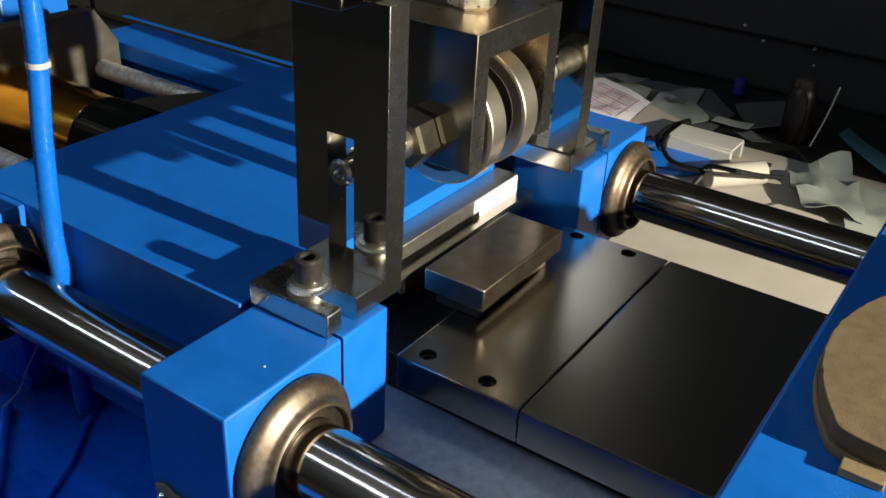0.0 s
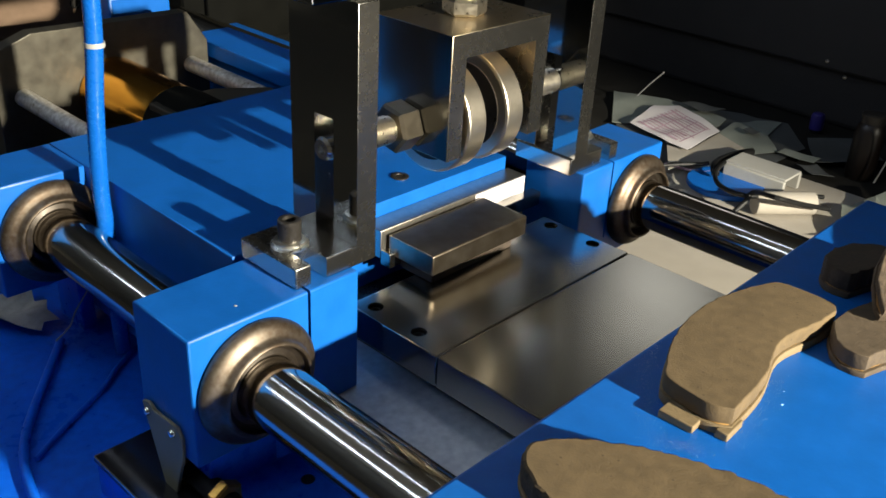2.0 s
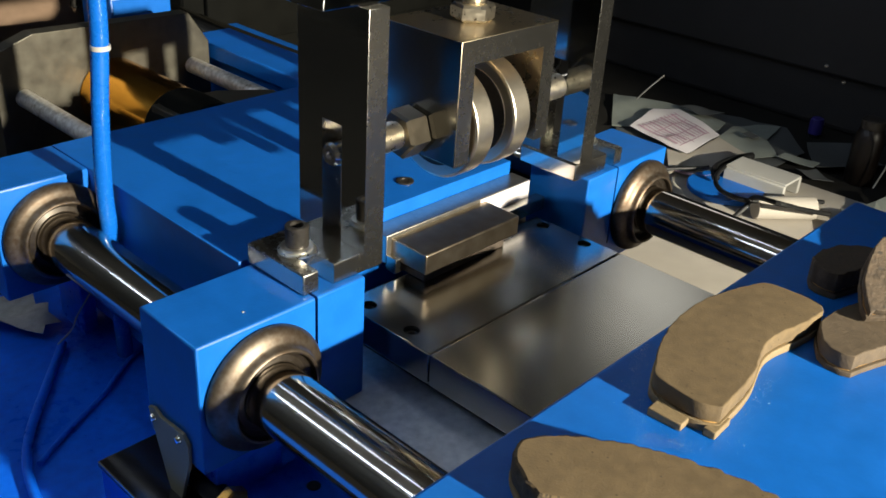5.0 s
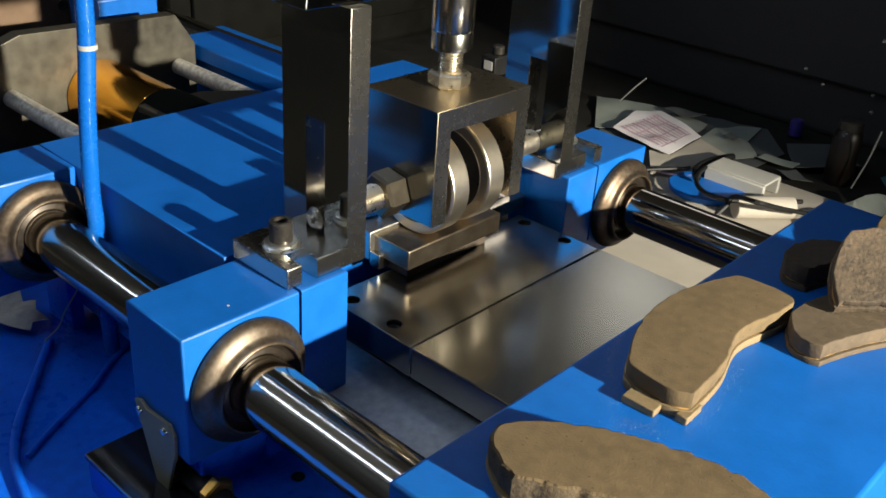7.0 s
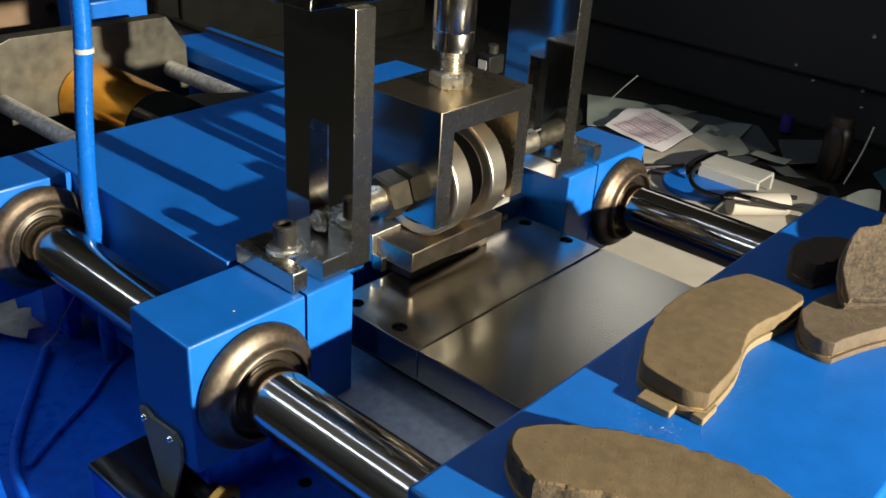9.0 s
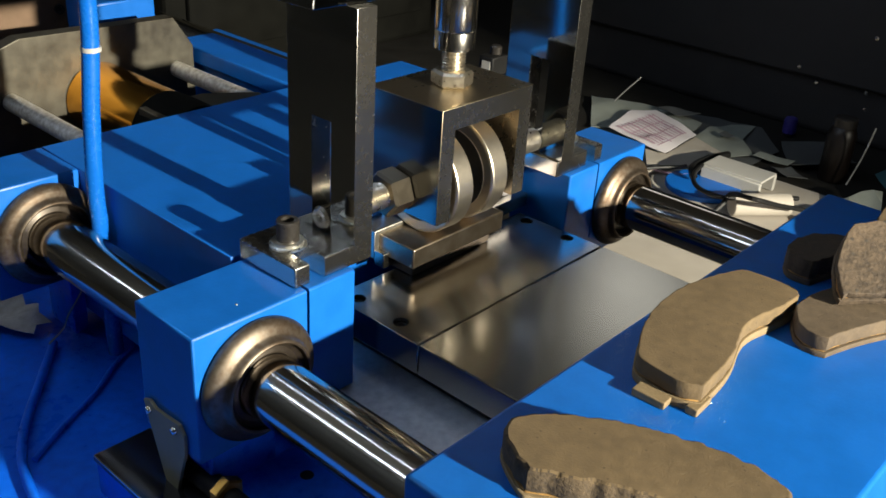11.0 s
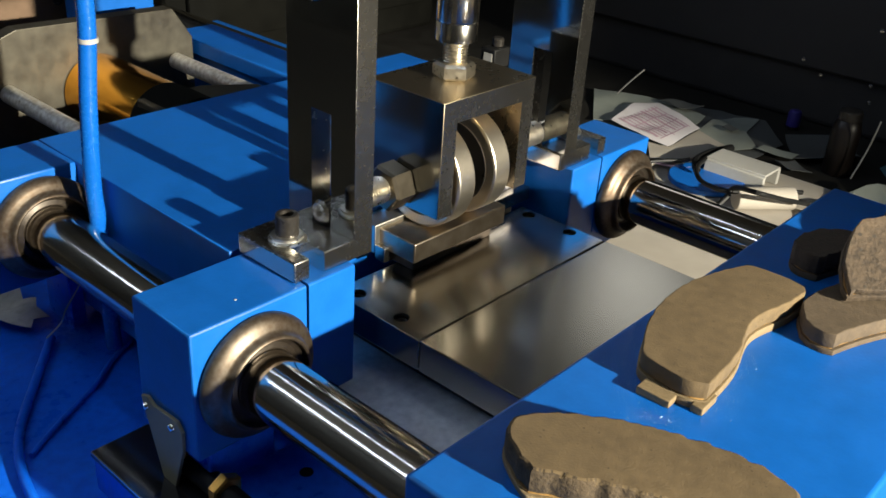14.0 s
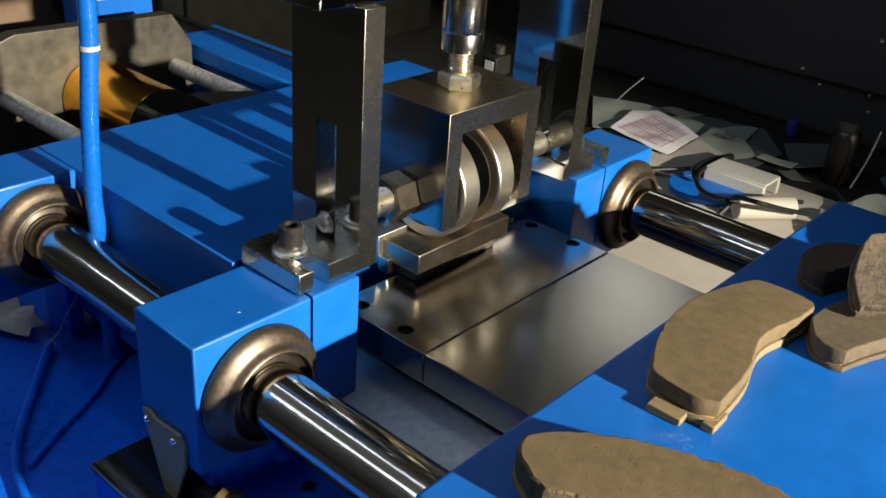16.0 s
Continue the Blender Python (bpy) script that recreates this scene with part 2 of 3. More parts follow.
def wear_edges(ob, mat):
    """Bare metal on the rounded edges of a painted or blackened part."""
    ob.data.materials.append(mat)
    k = len(ob.data.materials) - 1
    for p in ob.data.polygons:
        if max(abs(c) for c in p.normal) < 0.99:
            p.material_index = k


def cut(ob, tools):
    """Cut openings through a part."""
    bpy.context.view_layer.update()
    for tool in tools:
        me = bpy.data.meshes.new("tool")
        tool.to_mesh(me)
        tool.free()
        t = new("tool", me)
        t.matrix_world = ob.matrix_world
        md = ob.modifiers.new("cut", "BOOLEAN")
        md.operation, md.solver, md.object = "DIFFERENCE", "EXACT", t
        deps = bpy.context.evaluated_depsgraph_get()
        fresh = bpy.data.meshes.new_from_object(ob.evaluated_get(deps))
        ob.modifiers.clear()
        ob.data = fresh
        bpy.data.objects.remove(t)
    smooth(ob.data)
    return ob


# ---- the place ----
# Unseen room shell, added to surround the rig and fill its reflections.
X0, X1, Y0, Y1, Z0, Z1 = -2.6, 2.6, -2.8, 3.3, -0.8, 2.3
tagged(part("floor", box(X0, X1, Y0, Y1, Z0 - 0.1, Z0), FLOOR), "oil-stained dark concrete workshop floor", "floor", kind="structure")
tagged(part("ceiling", box(X0, X1, Y0, Y1, Z1, Z1 + 0.1), CEIL), "dark workshop ceiling", "ceiling", kind="structure")
for nm, b in (("wall_north", (X0, X1, Y1, Y1 + 0.1, Z0, Z1)), ("wall_south", (X0, X1, Y0 - 0.1, Y0, Z0, Z1)),
              ("wall_east", (X1, X1 + 0.1, Y0, Y1, Z0, Z1)), ("wall_west", (X0 - 0.1, X0, Y0, Y1, Z0, Z1))):
    tagged(part(nm, box(*b), WALL), "dark workshop wall out of view, toned for reflections", "wall", kind="structure")

for tx, ty in ((-1.65, 1.65), (-1.52, 1.65), (-0.30, 0.45)):
    tube = thing("ceiling_tube_light", "glowing fluorescent tube under the ceiling", "tube light", "ceiling tubes")
    part("tube", lathe(rod_profile(0.018, ty - 1.6, ty + 1.6, 0.002), "y", (tx, 0, 2.08), 14), TUBE if tx > -1 else TUBE_OLD, tube)
    part("batten", box(tx - 0.03, tx + 0.03, ty - 1.62, ty + 1.62, 2.11, 2.2995, 0.004), CABINET, tube)

bulkhead = thing("wall_lamp", "round glowing bulkhead lamp on the side wall", "wall lamp")
part("glass", lathe([(0.235, 2.545), (0.235, 2.525), (0.210, 2.505), (0.140, 2.490), (0.030, 2.484)], "x", (0, 1.03, 1.55), 32), LAMP_GLASS, bulkhead, "glowing glass")
part("housing", lathe([(0.255, 2.5995), (0.255, 2.550), (0.237, 2.5455)], "x", (0, 1.03, 1.55), 32), CABINET, bulkhead, "dark round housing")

bench = thing("workbench", "dark bench with a black rubber top under the test rig", "workbench")
part("top", box(-0.95, 1.6, -0.95, 1.5, -0.05, 0.0, 0.004), DARK, bench)
for bx, by in ((-0.85, -0.85), (1.5, -0.85), (-0.85, 1.4), (1.5, 1.4)):
    part("leg", box(bx - 0.04, bx + 0.04, by - 0.04, by + 0.04, -0.8, -0.05, 0.003), CABINET, bench)

cabinet = thing("machine_cabinet", "large black machine housing standing behind the papers", "machine")
part("body", box(1.22, 1.58, -0.7, 0.75, 0.0, 0.64, 0.01), CABINET, cabinet)
part("panel", box(1.205, 1.22, -0.6, 0.65, 0.10, 0.60, 0.004), CABINET, cabinet)
for sy, sz in ((0.021, 0.096), (0.108, 0.093), (0.016, 0.068), (0.144, 0.113), (0.027, 0.189)):
    part("screw", lathe([(0.004, -0.0015), (0.0035, -0.003), (0.001, -0.0036)], "x", (1.2065, sy, sz), 12), CHROME, cabinet, "small bright screw")
cab_b = thing("dark_housing", "black sheet-metal housing behind the test rig", "machine")
part("body", box(0.46, 1.15, 0.98, 1.45, 0.0, 0.62, 0.01), HOUSING, cab_b)
part("panel", box(0.5, 1.1, 0.967, 0.98, 0.06, 0.58, 0.004), HOUSING, cab_b)

# ---- fixed frame of the rig ----
rig = thing("test_rig_frame", "blue enamelled steel frame of a bench test rig", "machine frame")
part("base_plate", box(-0.30, 0.254, -0.55, 0.46, 0.0, 0.016, 0.002), BLUE_DULL, rig, "dark blue painted base plate")
part("table_body", box(-0.06, 0.265, 0.079, 0.384, 0.04, 0.2, 0.0010), BLUE, rig)
for bx0, bx1 in ((-0.15, -0.0602), (0.2652, 0.438)):
    part("rear_block", box(bx0, bx1, 0.312, 0.384, 0.092, 0.2, 0.002), BLUE, rig)
ROD_X, ROD_Z = (-0.098, 0.386), 0.146
blocks = []
for bx0, bx1 in ((-0.15, 0.0), (0.2885, 0.4285)):
    blocks.append(part("bearing_block", box(bx0, bx1, 0.0, 0.0715, 0.092, 0.2, 0.0018), BLUE, rig))
for blk, sx in zip(blocks, (-0.048, 0.338)):
    cut(blk, [box(sx - 0.0013, sx + 0.0013, -0.01, 0.066, 0.115, 0.215)])
part("paint_chip", lathe([(0.0011, 0.2001), (0.0009, 0.2004), (0.0004, 0.2005)], "z", (-0.0995, 0.0179, 0), 7), PLASTIC_W, blocks[0], "tiny bright chip in the paint")
for rx in ROD_X:
    part("block_foot", box(rx - 0.04, rx + 0.02, 0.005 if rx < 0 else 0.045, 0.07, 0.016, 0.092, 0.002), BLUE_DULL, rig)
    if rx < 0:
        part("foot_plate", box(rx - 0.028, rx + 0.05, -0.085, 0.005, 0.016, 0.058, 0.002), BLUE_DULL, rig)
        part("tapped_hole", lathe(rod_profile(0.0055, 0.0575, 0.0584, 0.0002), "z", (rx + 0.022, -0.030, 0), 20), RUBBER, rig, "dark tapped hole")
    part("beam_foot", box(rx + 0.022, rx + 0.037, 0.330, 0.38, 0.016, 0.092, 0.002), BLUE_DULL, rig)


def bushing(x, y):
    """Turned flange with a rounded rim, a stepped collar and a dark wiper ring."""
    prof = [(0.030, 0.0), (0.0482, 0.0), (0.0482, -0.0012), (0.0494, -0.0016), (0.0497, -0.0040), (0.0490, -0.0066), (0.0470, -0.0092), (0.0438, -0.0114),
            (0.0405, -0.0130), (0.0388, -0.0146), (0.0380, -0.0172), (0.0370, -0.0190), (0.0358, -0.0196), (0.0346, -0.0190), (0.0341, -0.0172), (0.0339, -0.002)]
    fl = part("bushing", lathe(prof, "y", (x, y, ROD_Z), 72), BRUSHED, rig, "worn bronze-brown steel bushing flange")
    part("wiper_ring", lathe([(0.0249, -0.004), (0.0249, -0.0128), (0.0262, -0.0132), (0.0300, -0.0118), (0.0326, -0.0128), (0.0338, -0.0142),
                              (0.0338, -0.004)], "y", (x, y, ROD_Z), 48), SEAL_SHADED, fl,
         "dark wiper ring")


for rx in ROD_X:
    bushing(rx, -0.0004)
    bushing(rx, 0.3116)
rail = part("guide_rail", box(0.075, 0.268, 0.056, 0.0785, 0.160, 0.187, 0.0008), RAIL, rig, "stepped steel guide rail")
part("rail_lip", box(0.075, 0.281, 0.044, 0.056, 0.155, 0.169, 0.0008), STEEL, rail, "polished lip")
part("rail_cap", box(0.195, 0.2675, 0.0552, 0.0562, 0.169, 0.1862), PAPER, rail, "white strip")
part("countersunk_screw", lathe([(0.004, 0.2), (0.0085, 0.2), (0.0085, 0.2012), (0.007, 0.2016), (0.0045, 0.2012), (0.0042, 0.2006)], "z", (0.147, 0.109, 0), 24), BLACK_OX, rig,
     "dark sunk screw")

# lower steel shelf under the sliding plates
shelf = thing("slide_bed", "grey ground steel bed under the sliding plates", "machine bed")
part("bed_plate", box(-0.045, 0.262, -0.205, 0.0785, 0.084, 0.0915, 0.0008), BED, shelf)
part("bed_rib", box(0.045, 0.24, -0.20, 0.0785, 0.0915, 0.1238, 0.001), BLACK_OX, shelf, "dark rib")
part("bed_foot", box(0.02, 0.24, -0.19, 0.07, 0.016, 0.084, 0.002), BLUE_DULL, shelf)

# trip bracket and switch
part("trip_bracket", slab([(0.066, 0.118), (0.058, 0.121), (0.050, 0.117), (0.020, 0.119), (0.014, 0.112), (0.0145, 0.096), (0.031, 0.047), (0.037, 0.043), (0.042, 0.046)],
     0.0, 0.003, 0.0004), OLIVE, rig, "olive steel trip bracket")
bracket = bpy.data.objects["trip_bracket"]
bracket.matrix_basis = Matrix(((0, 0, -1, -0.1505), (1, 0, 0, 0), (0, 1, 0, 0), (0, 0, 0, 1)))
for sy, sz in ((0.0585, 0.1125), (0.0255, 0.1115)):
    part("screw", lathe([(0.0034, -0.1532), (0.0034, -0.1548), (0.0024, -0.1562), (0.0010, -0.1566)], "x", (0, sy, sz), 14), CHROME, rig, "small bright screw")

stop = thing("switch_mount", "dark-topped steel switch bar with blue sides", "switch mount")
part("bar", box(-0.178, -0.128, -0.16, 0.106, 0.016, 0.0475, 0.002), BLUE_DULL, stop)
wear_edges(part("cover", box(-0.179, -0.127, -0.162, 0.108, 0.048, 0.0535, 0.0013), GLOSS_BLACK, stop, "black cover strip with a worn edge"), CHROME)
sensor = thing("proximity_sensor", "black sensor with brass nuts beside the trip bracket", "sensor")
part("body", lathe(rod_profile(0.009, -0.075, 0.05, 0.001), "y", (-0.137, 0.0, 0.0632), 24), RUBBER, sensor)
part("nut", hexagon(0.024, 0.033, 0.043, "y", (-0.137, 0, 0.0660)), BRASS, sensor, "brass nut")
part("nut", hexagon(0.024, -0.016, -0.006, "y", (-0.137, 0, 0.0660)), BRASS, sensor, "brass nut")
part("cradle", box(-0.152, -0.129, -0.070, -0.020, 0.0536, 0.0575, 0.0008), BLACK_OX, sensor)

# ---- press frame ----
press = thing("press", "polished steel press frame bolted on the bearing blocks", "press frame")


def column(side):
    """Foot with an open slot, slotted upright and cap screw. side: -1 at the near block, 1 at the far one."""
    xc = 0.1475 + side * 0.1365
    x = lambda a: xc + side * a
    rng = lambda a, b: (min(x(a), x(b)), max(x(a), x(b)))
    foot = part("foot", box(*rng(-0.012, 0.066), 0.006, 0.074, 0.2005, 0.2175, 0.0012), CHROME, press)
    cut(foot, [box(*rng(0.0375, 0.0525), -0.01, 0.040, 0.19, 0.23)])
    up = part("upright", box(*rng(-0.0095, 0.0095), 0.004, 0.081, 0.2176, 0.4015, 0.0003), MIRROR, press)
    cut(up, [box(*rng(-0.05, 0.05), 0.031, 0.053, 0.205, 0.312)])
    for ob in (up, foot):
        ob.data.materials.append(SATIN)
        for p in ob.data.polygons:
            if abs(p.normal.x) < 0.95:
                p.material_index = 1
    sc = part("cap_screw", lathe([(0.009, 0.2215), (0.009, 0.2385), (0.0082, 0.2395), (0.0052, 0.2395), (0.0048, 0.2330)], "z", (x(0.045), 0.040, 0), 28), BLACK_OX, press,
              "black socket cap screw")
    part("washer", lathe([(0.006, 0.2178), (0.0145, 0.2178), (0.0148, 0.2195), (0.0125, 0.2205), (0.0125, 0.2225), (0.0095, 0.2228)], "z", (x(0.045), 0.040, 0), 32), PLATED, sc,
         "bright washer")


column(-1)
column(1)
part("top_plate", box(-0.03, 0.325, 0.014, 0.095, 0.4017, 0.43, 0.0015), MIRROR, press)
part("cylinder_gland", lathe(rod_profile(0.028, 0.43, 0.50, 0.002), "z", (0.1475, 0.041, 0), 40), CHROME, press)

# ---- moving press head ----
head = thing("roller_yoke", "brown-tinted steel yoke with two rollers and guide bolts", "roller yoke")
YX0, YX1, YY0, YY1, YB, YT = 0.0895, 0.2065, -0.002, 0.084, 0.209, 0.3105
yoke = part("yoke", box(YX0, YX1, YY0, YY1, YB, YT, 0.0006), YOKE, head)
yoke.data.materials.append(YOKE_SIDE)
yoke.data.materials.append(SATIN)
# Flanks take the grey darkened for reflection, front and back the satin.
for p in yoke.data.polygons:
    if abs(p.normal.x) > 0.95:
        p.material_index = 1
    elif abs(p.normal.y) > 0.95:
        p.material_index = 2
cut(yoke, [box(YX0 + 0.0165, YX1 - 0.0165, YY0 - 0.02, YY1 + 0.02, YB - 0.02, YT - 0.0195)])
for rx in (0.1200, 0.1660):
    rol = part("roller", lathe([(0.010, -0.0105), (0.0455, -0.0105), (0.0474, -0.0096), (0.0478, -0.0088), (0.0478, -0.0084), (0.0478, 0.0084), (0.0478, 0.0088), (0.0474, 0.0096), (0.0455, 0.0105), (0.010, 0.0105)], "x", (rx, 0.041, 0.2316), 96), ROLLER, head,
               "bright steel roller")
    part("seal", lathe([(0.012, -0.0112), (0.037, -0.0112), (0.037, 0.0112), (0.012, 0.0112)], "x", (rx, 0.041, 0.2316), 48), BLACK_OX, rol, "dark seal")
part("axle", lathe(rod_profile(0.0085, YX0 - 0.002, YX1 + 0.002, 0.0008), "x", (0, 0.041, 0.2316), 24), BLACK_OX, head)
for s in (-1, 1):
    c = 0.1475
    span = lambda a, b: (min(c + s * a, c + s * b), max(c + s * a, c + s * b))
    bolt = part("guide_bolt", thread(0.0118, *span(0.0588, 0.1275), "x", (0, 0.041, 0.2300), 0.003), THREAD, head, "threaded guide bolt")
    part("nut", hexagon(0.035, *span(0.0590, 0.0815), "x", (0, 0.041, 0.2300), turn=10), NUT, bolt, "worn hexagon nut")
    part("bolt_end", lathe([(0.0095, span(0.1275, 0.1495)[0]), (0.0095, span(0.1275, 0.1495)[1] - 0.003), (0.007, span(0.1275, 0.1495)[1])] if s > 0 else [(0.0035, -0.0005 + c - 0.1455), (0.0040, c - 0.1495), (0.0075, c - 0.1495), (0.0095, c - 0.1470), (0.0095, c - 0.1275)], "x", (0, 0.041, 0.2300), 20), CHROME, bolt, "bright bolt end")
part("ram_nut", hexagon(0.0315, YT + 0.0002, YT + 0.0135, "z", (0.1475, 0.041, 0), turn=15), THREAD, head, "hexagon nut")
part("ram_thread", thread(0.0108, YT + 0.0135, YT + 0.036, "z", (0.1475, 0.041, 0), 0.0026), THREAD, head)
part("coupling", lathe([(0.013, YT + 0.0305), (0.0175, YT + 0.0325), (0.0178, YT + 0.047), (0.0172, YT + 0.048), (0.0178, YT + 0.050), (0.0178, YT + 0.082), (0.016, YT + 0.084)],
     "z", (0.1475, 0.041, 0), 36), CHROME, head, "bright turned coupling")
part("ram", lathe(rod_profile(0.011, YT + 0.084, YT + 0.13, 0.001), "z", (0.1475, 0.041, 0), 28), CHROME, head)

# ---- sliding table ----
slide = thing("sliding_table", "sliding table of chromed rods, blue crossbeam and steel plates", "sliding table")
BX0, BX1, BY0, BY1, BZ = -0.1565, 0.412, -0.3895, -0.2055, 0.217
part("crossbeam", box(BX0, BX1, BY0, BY1, 0.075, BZ, 0.003, 3), BLUE, slide, "blue enamelled crossbeam")
for rx in ROD_X:
    part("rod", lathe(rod_profile(0.0245, BY1 - 0.01, 0.90, 0.0012), "y", (rx, 0, ROD_Z), 64), ROD, slide, "polished chromed round rod")
PX0, PX1, PZ0, PZ1 = 0.0135, 0.268, 0.124, 0.152
rear = part("slide_plate", box(PX0, PX1, -0.0578, 0.0425, PZ0, PZ1, 0.0013), STEEL, slide, "ground steel slide plate with bolt holes")
front = part("slide_plate", box(PX0, PX1, -0.2053, -0.0586, PZ0, PZ1, 0.0013), STEEL, slide, "ground steel slide plate")
HOLES = [(hx, hy) for hx in (0.0275, 0.2565) for hy in (-0.025, 0.025)]
cut(rear, [lathe([(0.0066, 0.140), (0.0066, 0.16)], "z", (hx, hy, 0), 28) for hx, hy in HOLES])
for hx, hy in HOLES:
    sc = part("sunk_screw", lathe([(0.0058, 0.1395), (0.0058, 0.1475), (0.0052, 0.1485), (0.0035, 0.1485), (0.0033, 0.145)], "z", (hx, hy, 0), 20), BLACK_OX, rear, "dark sunk screw")

# ---- loose things on the sliding table ----
CARRIED = [slide]
specimen = thing("brake_pad_specimen", "dark brake pad piece under the steel block", "brake pad")
part("pad", box(0.088, 0.193, 0.021, 0.061, PZ1, 0.1645, 0.0015), PAD_DARK, specimen)
CARRIED.append(specimen)
block = thing("steel_block", "rubbed rectangular steel block with bright edges", "steel block")
part("body", box(0.0808, 0.2025, 0.0138, 0.0675, 0.1646, 0.1834, 0.0014, 3), BLOCK_STEEL, block)
CARRIED.append(block)


def pad_outline(h_in, h_end, h_out, y_in, sag_in, y_end, y_out, sag_out, grow=0.0, n=15, rough=0.0):
    """Outline of a curved pad: concave inner edge, blunt ends, arched outer edge."""
    pts = []
    for i in range(n + 1):
        u = -1 + 2 * i / n
        pts.append((h_in * u, y_in + sag_in * (1 - u * u) - grow))
    pts.append((h_end + grow, y_end))
    for i in range(n + 1):
        u = 1 - 2 * i / n
        pts.append((h_out * u, y_out - sag_out * abs(u) ** 2.2 + grow))
    pts.append((-h_end - grow, y_end))
    for _ in range(3 if h_in < 0.06 else 1):
        cutc = []
        for (ax, ay), (bx, by) in zip(pts, pts[1:] + pts[:1]):
            cutc += [(ax * 0.75 + bx * 0.25, ay * 0.75 + by * 0.25), (ax * 0.25 + bx * 0.75, ay * 0.25 + by * 0.75)]
        pts = cutc
    return [(x + rough * 2 * noise.noise(Vector((x * 130, y * 130, 1.0))), y + rough * 2 * noise.noise(Vector((x * 130, y * 130, 7.0)))) for x, y in pts]


def arch_outline(left, right, y_in, dip, wide, y_out, bend, grow=0.0, n=22, rough=0.0):
    """Outline of an arched pad: inner edge flat at the ends with one dip, parabolic outer edge, blunt ends."""
    inner = lambda x: y_in + dip * math.exp(-((x - 0.008) / wide) ** 2)
    outer = lambda x: y_out - bend * x * x
    xs = [left + (right - left) * i / n for i in range(n + 1)]
    pts = [(x, inner(x) - grow) for x in xs] + [(x, outer(x) + grow) for x in reversed(xs)]
    pts[n - 1:n + 1] = [(right - 0.009, pts[n][1]), (right - 0.001, pts[n][1] + 0.006)]
    pts[0] = (left + 0.006, pts[0][1])
    pts.insert(0, (left - grow, inner(left) + 0.010))
    pts[-1] = (left + 0.004 - grow, pts[-1][1] - 0.004)
    for _ in range(2):
        cutc = []
        for (ax, ay), (bx, by) in zip(pts, pts[1:] + pts[:1]):
            cutc += [(ax * 0.75 + bx * 0.25, ay * 0.75 + by * 0.25), (ax * 0.25 + bx * 0.75, ay * 0.25 + by * 0.75)]
        pts = cutc
    return [(x + rough * 2 * noise.noise(Vector((x * 130, y * 130, 1.0))), y + rough * 2 * noise.noise(Vector((x * 130, y * 130, 7.0)))) for x, y in pts]


SEDAN = (-0.088, 0.081, -0.0318, 0.0112, 0.034, 0.0355, 3.4)
OVAL = (0.058, 0.0815, 0.060, -0.031, 0.006, 0.004, 0.0315, 0.011)


def brake_pad(label, m, shape=SEDAN, thick=0.0125, plate=0.006, face=PAD, back=PAD_PLATE, tabs=(), rough=0.0004, face_label="tan friction material", side=None):
    """Backing plate with end tabs, glue line and bevelled friction block."""
    ob = thing("brake_pad", label, "brake pad", "loose brake pads", m=m)
    outline = arch_outline if len(shape) == 7 else pad_outline
    pl = slab(outline(*shape, grow=0.001), 0.0, plate, 0.0006)
    for x0, x1, y0, y1 in tabs:
        box(x0, x1, y0, y1, 0.0003, plate - 0.0003, 0.0008, 2, pl)
    part("backing_plate", pl, back, ob, "painted backing plate")
    part("glue_line", slab(outline(*shape, grow=-0.0016), plate + 0.0001, plate + 0.0012), PAD_SEAM, ob, "ochre glue line")
    body = slab(outline(*shape, rough=rough), plate + 0.0012, plate + thick, 0.0022 if side else 0.0009)
    if side:
        for v in body.verts:
            if v.co.z > plate + thick - 0.0021:
                n_ = noise.noise(Vector((v.co.x * 210, v.co.y * 210, 3.0)))
                v.co.z -= 0.0016 * max(0.0, n_) * (v.co.z < plate + thick - 1e-5)
                v.co.x *= 1 - 0.020 * max(0.0, n_)
                v.co.y *= 1 - 0.035 * max(0.0, n_)
    fb = part("friction_block", body, face, ob, face_label)
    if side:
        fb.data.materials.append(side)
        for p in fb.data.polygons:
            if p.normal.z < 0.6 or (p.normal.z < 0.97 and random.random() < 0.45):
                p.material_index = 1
    CARRIED.append(ob)
    return ob


brake_pad("tan curved brake pad lying flat on the crossbeam", pose(0.0925, -0.253, BZ, 0, 0, 2.5), tabs=((-0.0968, -0.076, -0.0165, 0.006), (-0.0895, -0.07, -0.0345, -0.0265)))
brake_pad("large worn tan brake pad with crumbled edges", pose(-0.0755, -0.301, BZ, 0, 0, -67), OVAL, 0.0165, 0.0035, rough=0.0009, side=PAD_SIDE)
# Face and plate carry the shade of the pad above in their colour.
brake_pad("tan brake pad lying under a leaning grey one", pose(0.2015, -0.325, BZ, 0, 0, -28), (0.070, 0.078, 0.064, -0.029, 0.009, -0.012, 0.030, 0.018), 0.012, 0.004, PAD_SHADED, PAD_SHADED, face_label="tan friction material darkened as if in shadow")
brake_pad("grey speckled brake pad leaning on another pad", pose(0.236, -0.352, BZ + 0.0365, 33, 0, -60), (0.074, 0.076, 0.066, -0.036, 0.010, -0.004, 0.036, 0.012), 0.008, 0.006, PAD_GREY, PAD_GREY, rough=0.0015,
          face_label="grey speckled rough face")
# Added mostly out of view, to throw shade over the beam's far end.
brake_pad("unseen brake pad added to shade the crossbeam's end", pose(0.356, -0.306, BZ, 0, 0, 8), thick=0.016)
brake_pad("dark brake pad lying behind the leaning pad", pose(0.252, -0.262, BZ, 0, 0, -20), (0.030, 0.036, 0.027, -0.018, 0.002, -0.002, 0.018, 0.008), 0.016, 0.005, PAD_DARK, PAD_DARK, rough=0.0016,
          face_label="dark friction material")

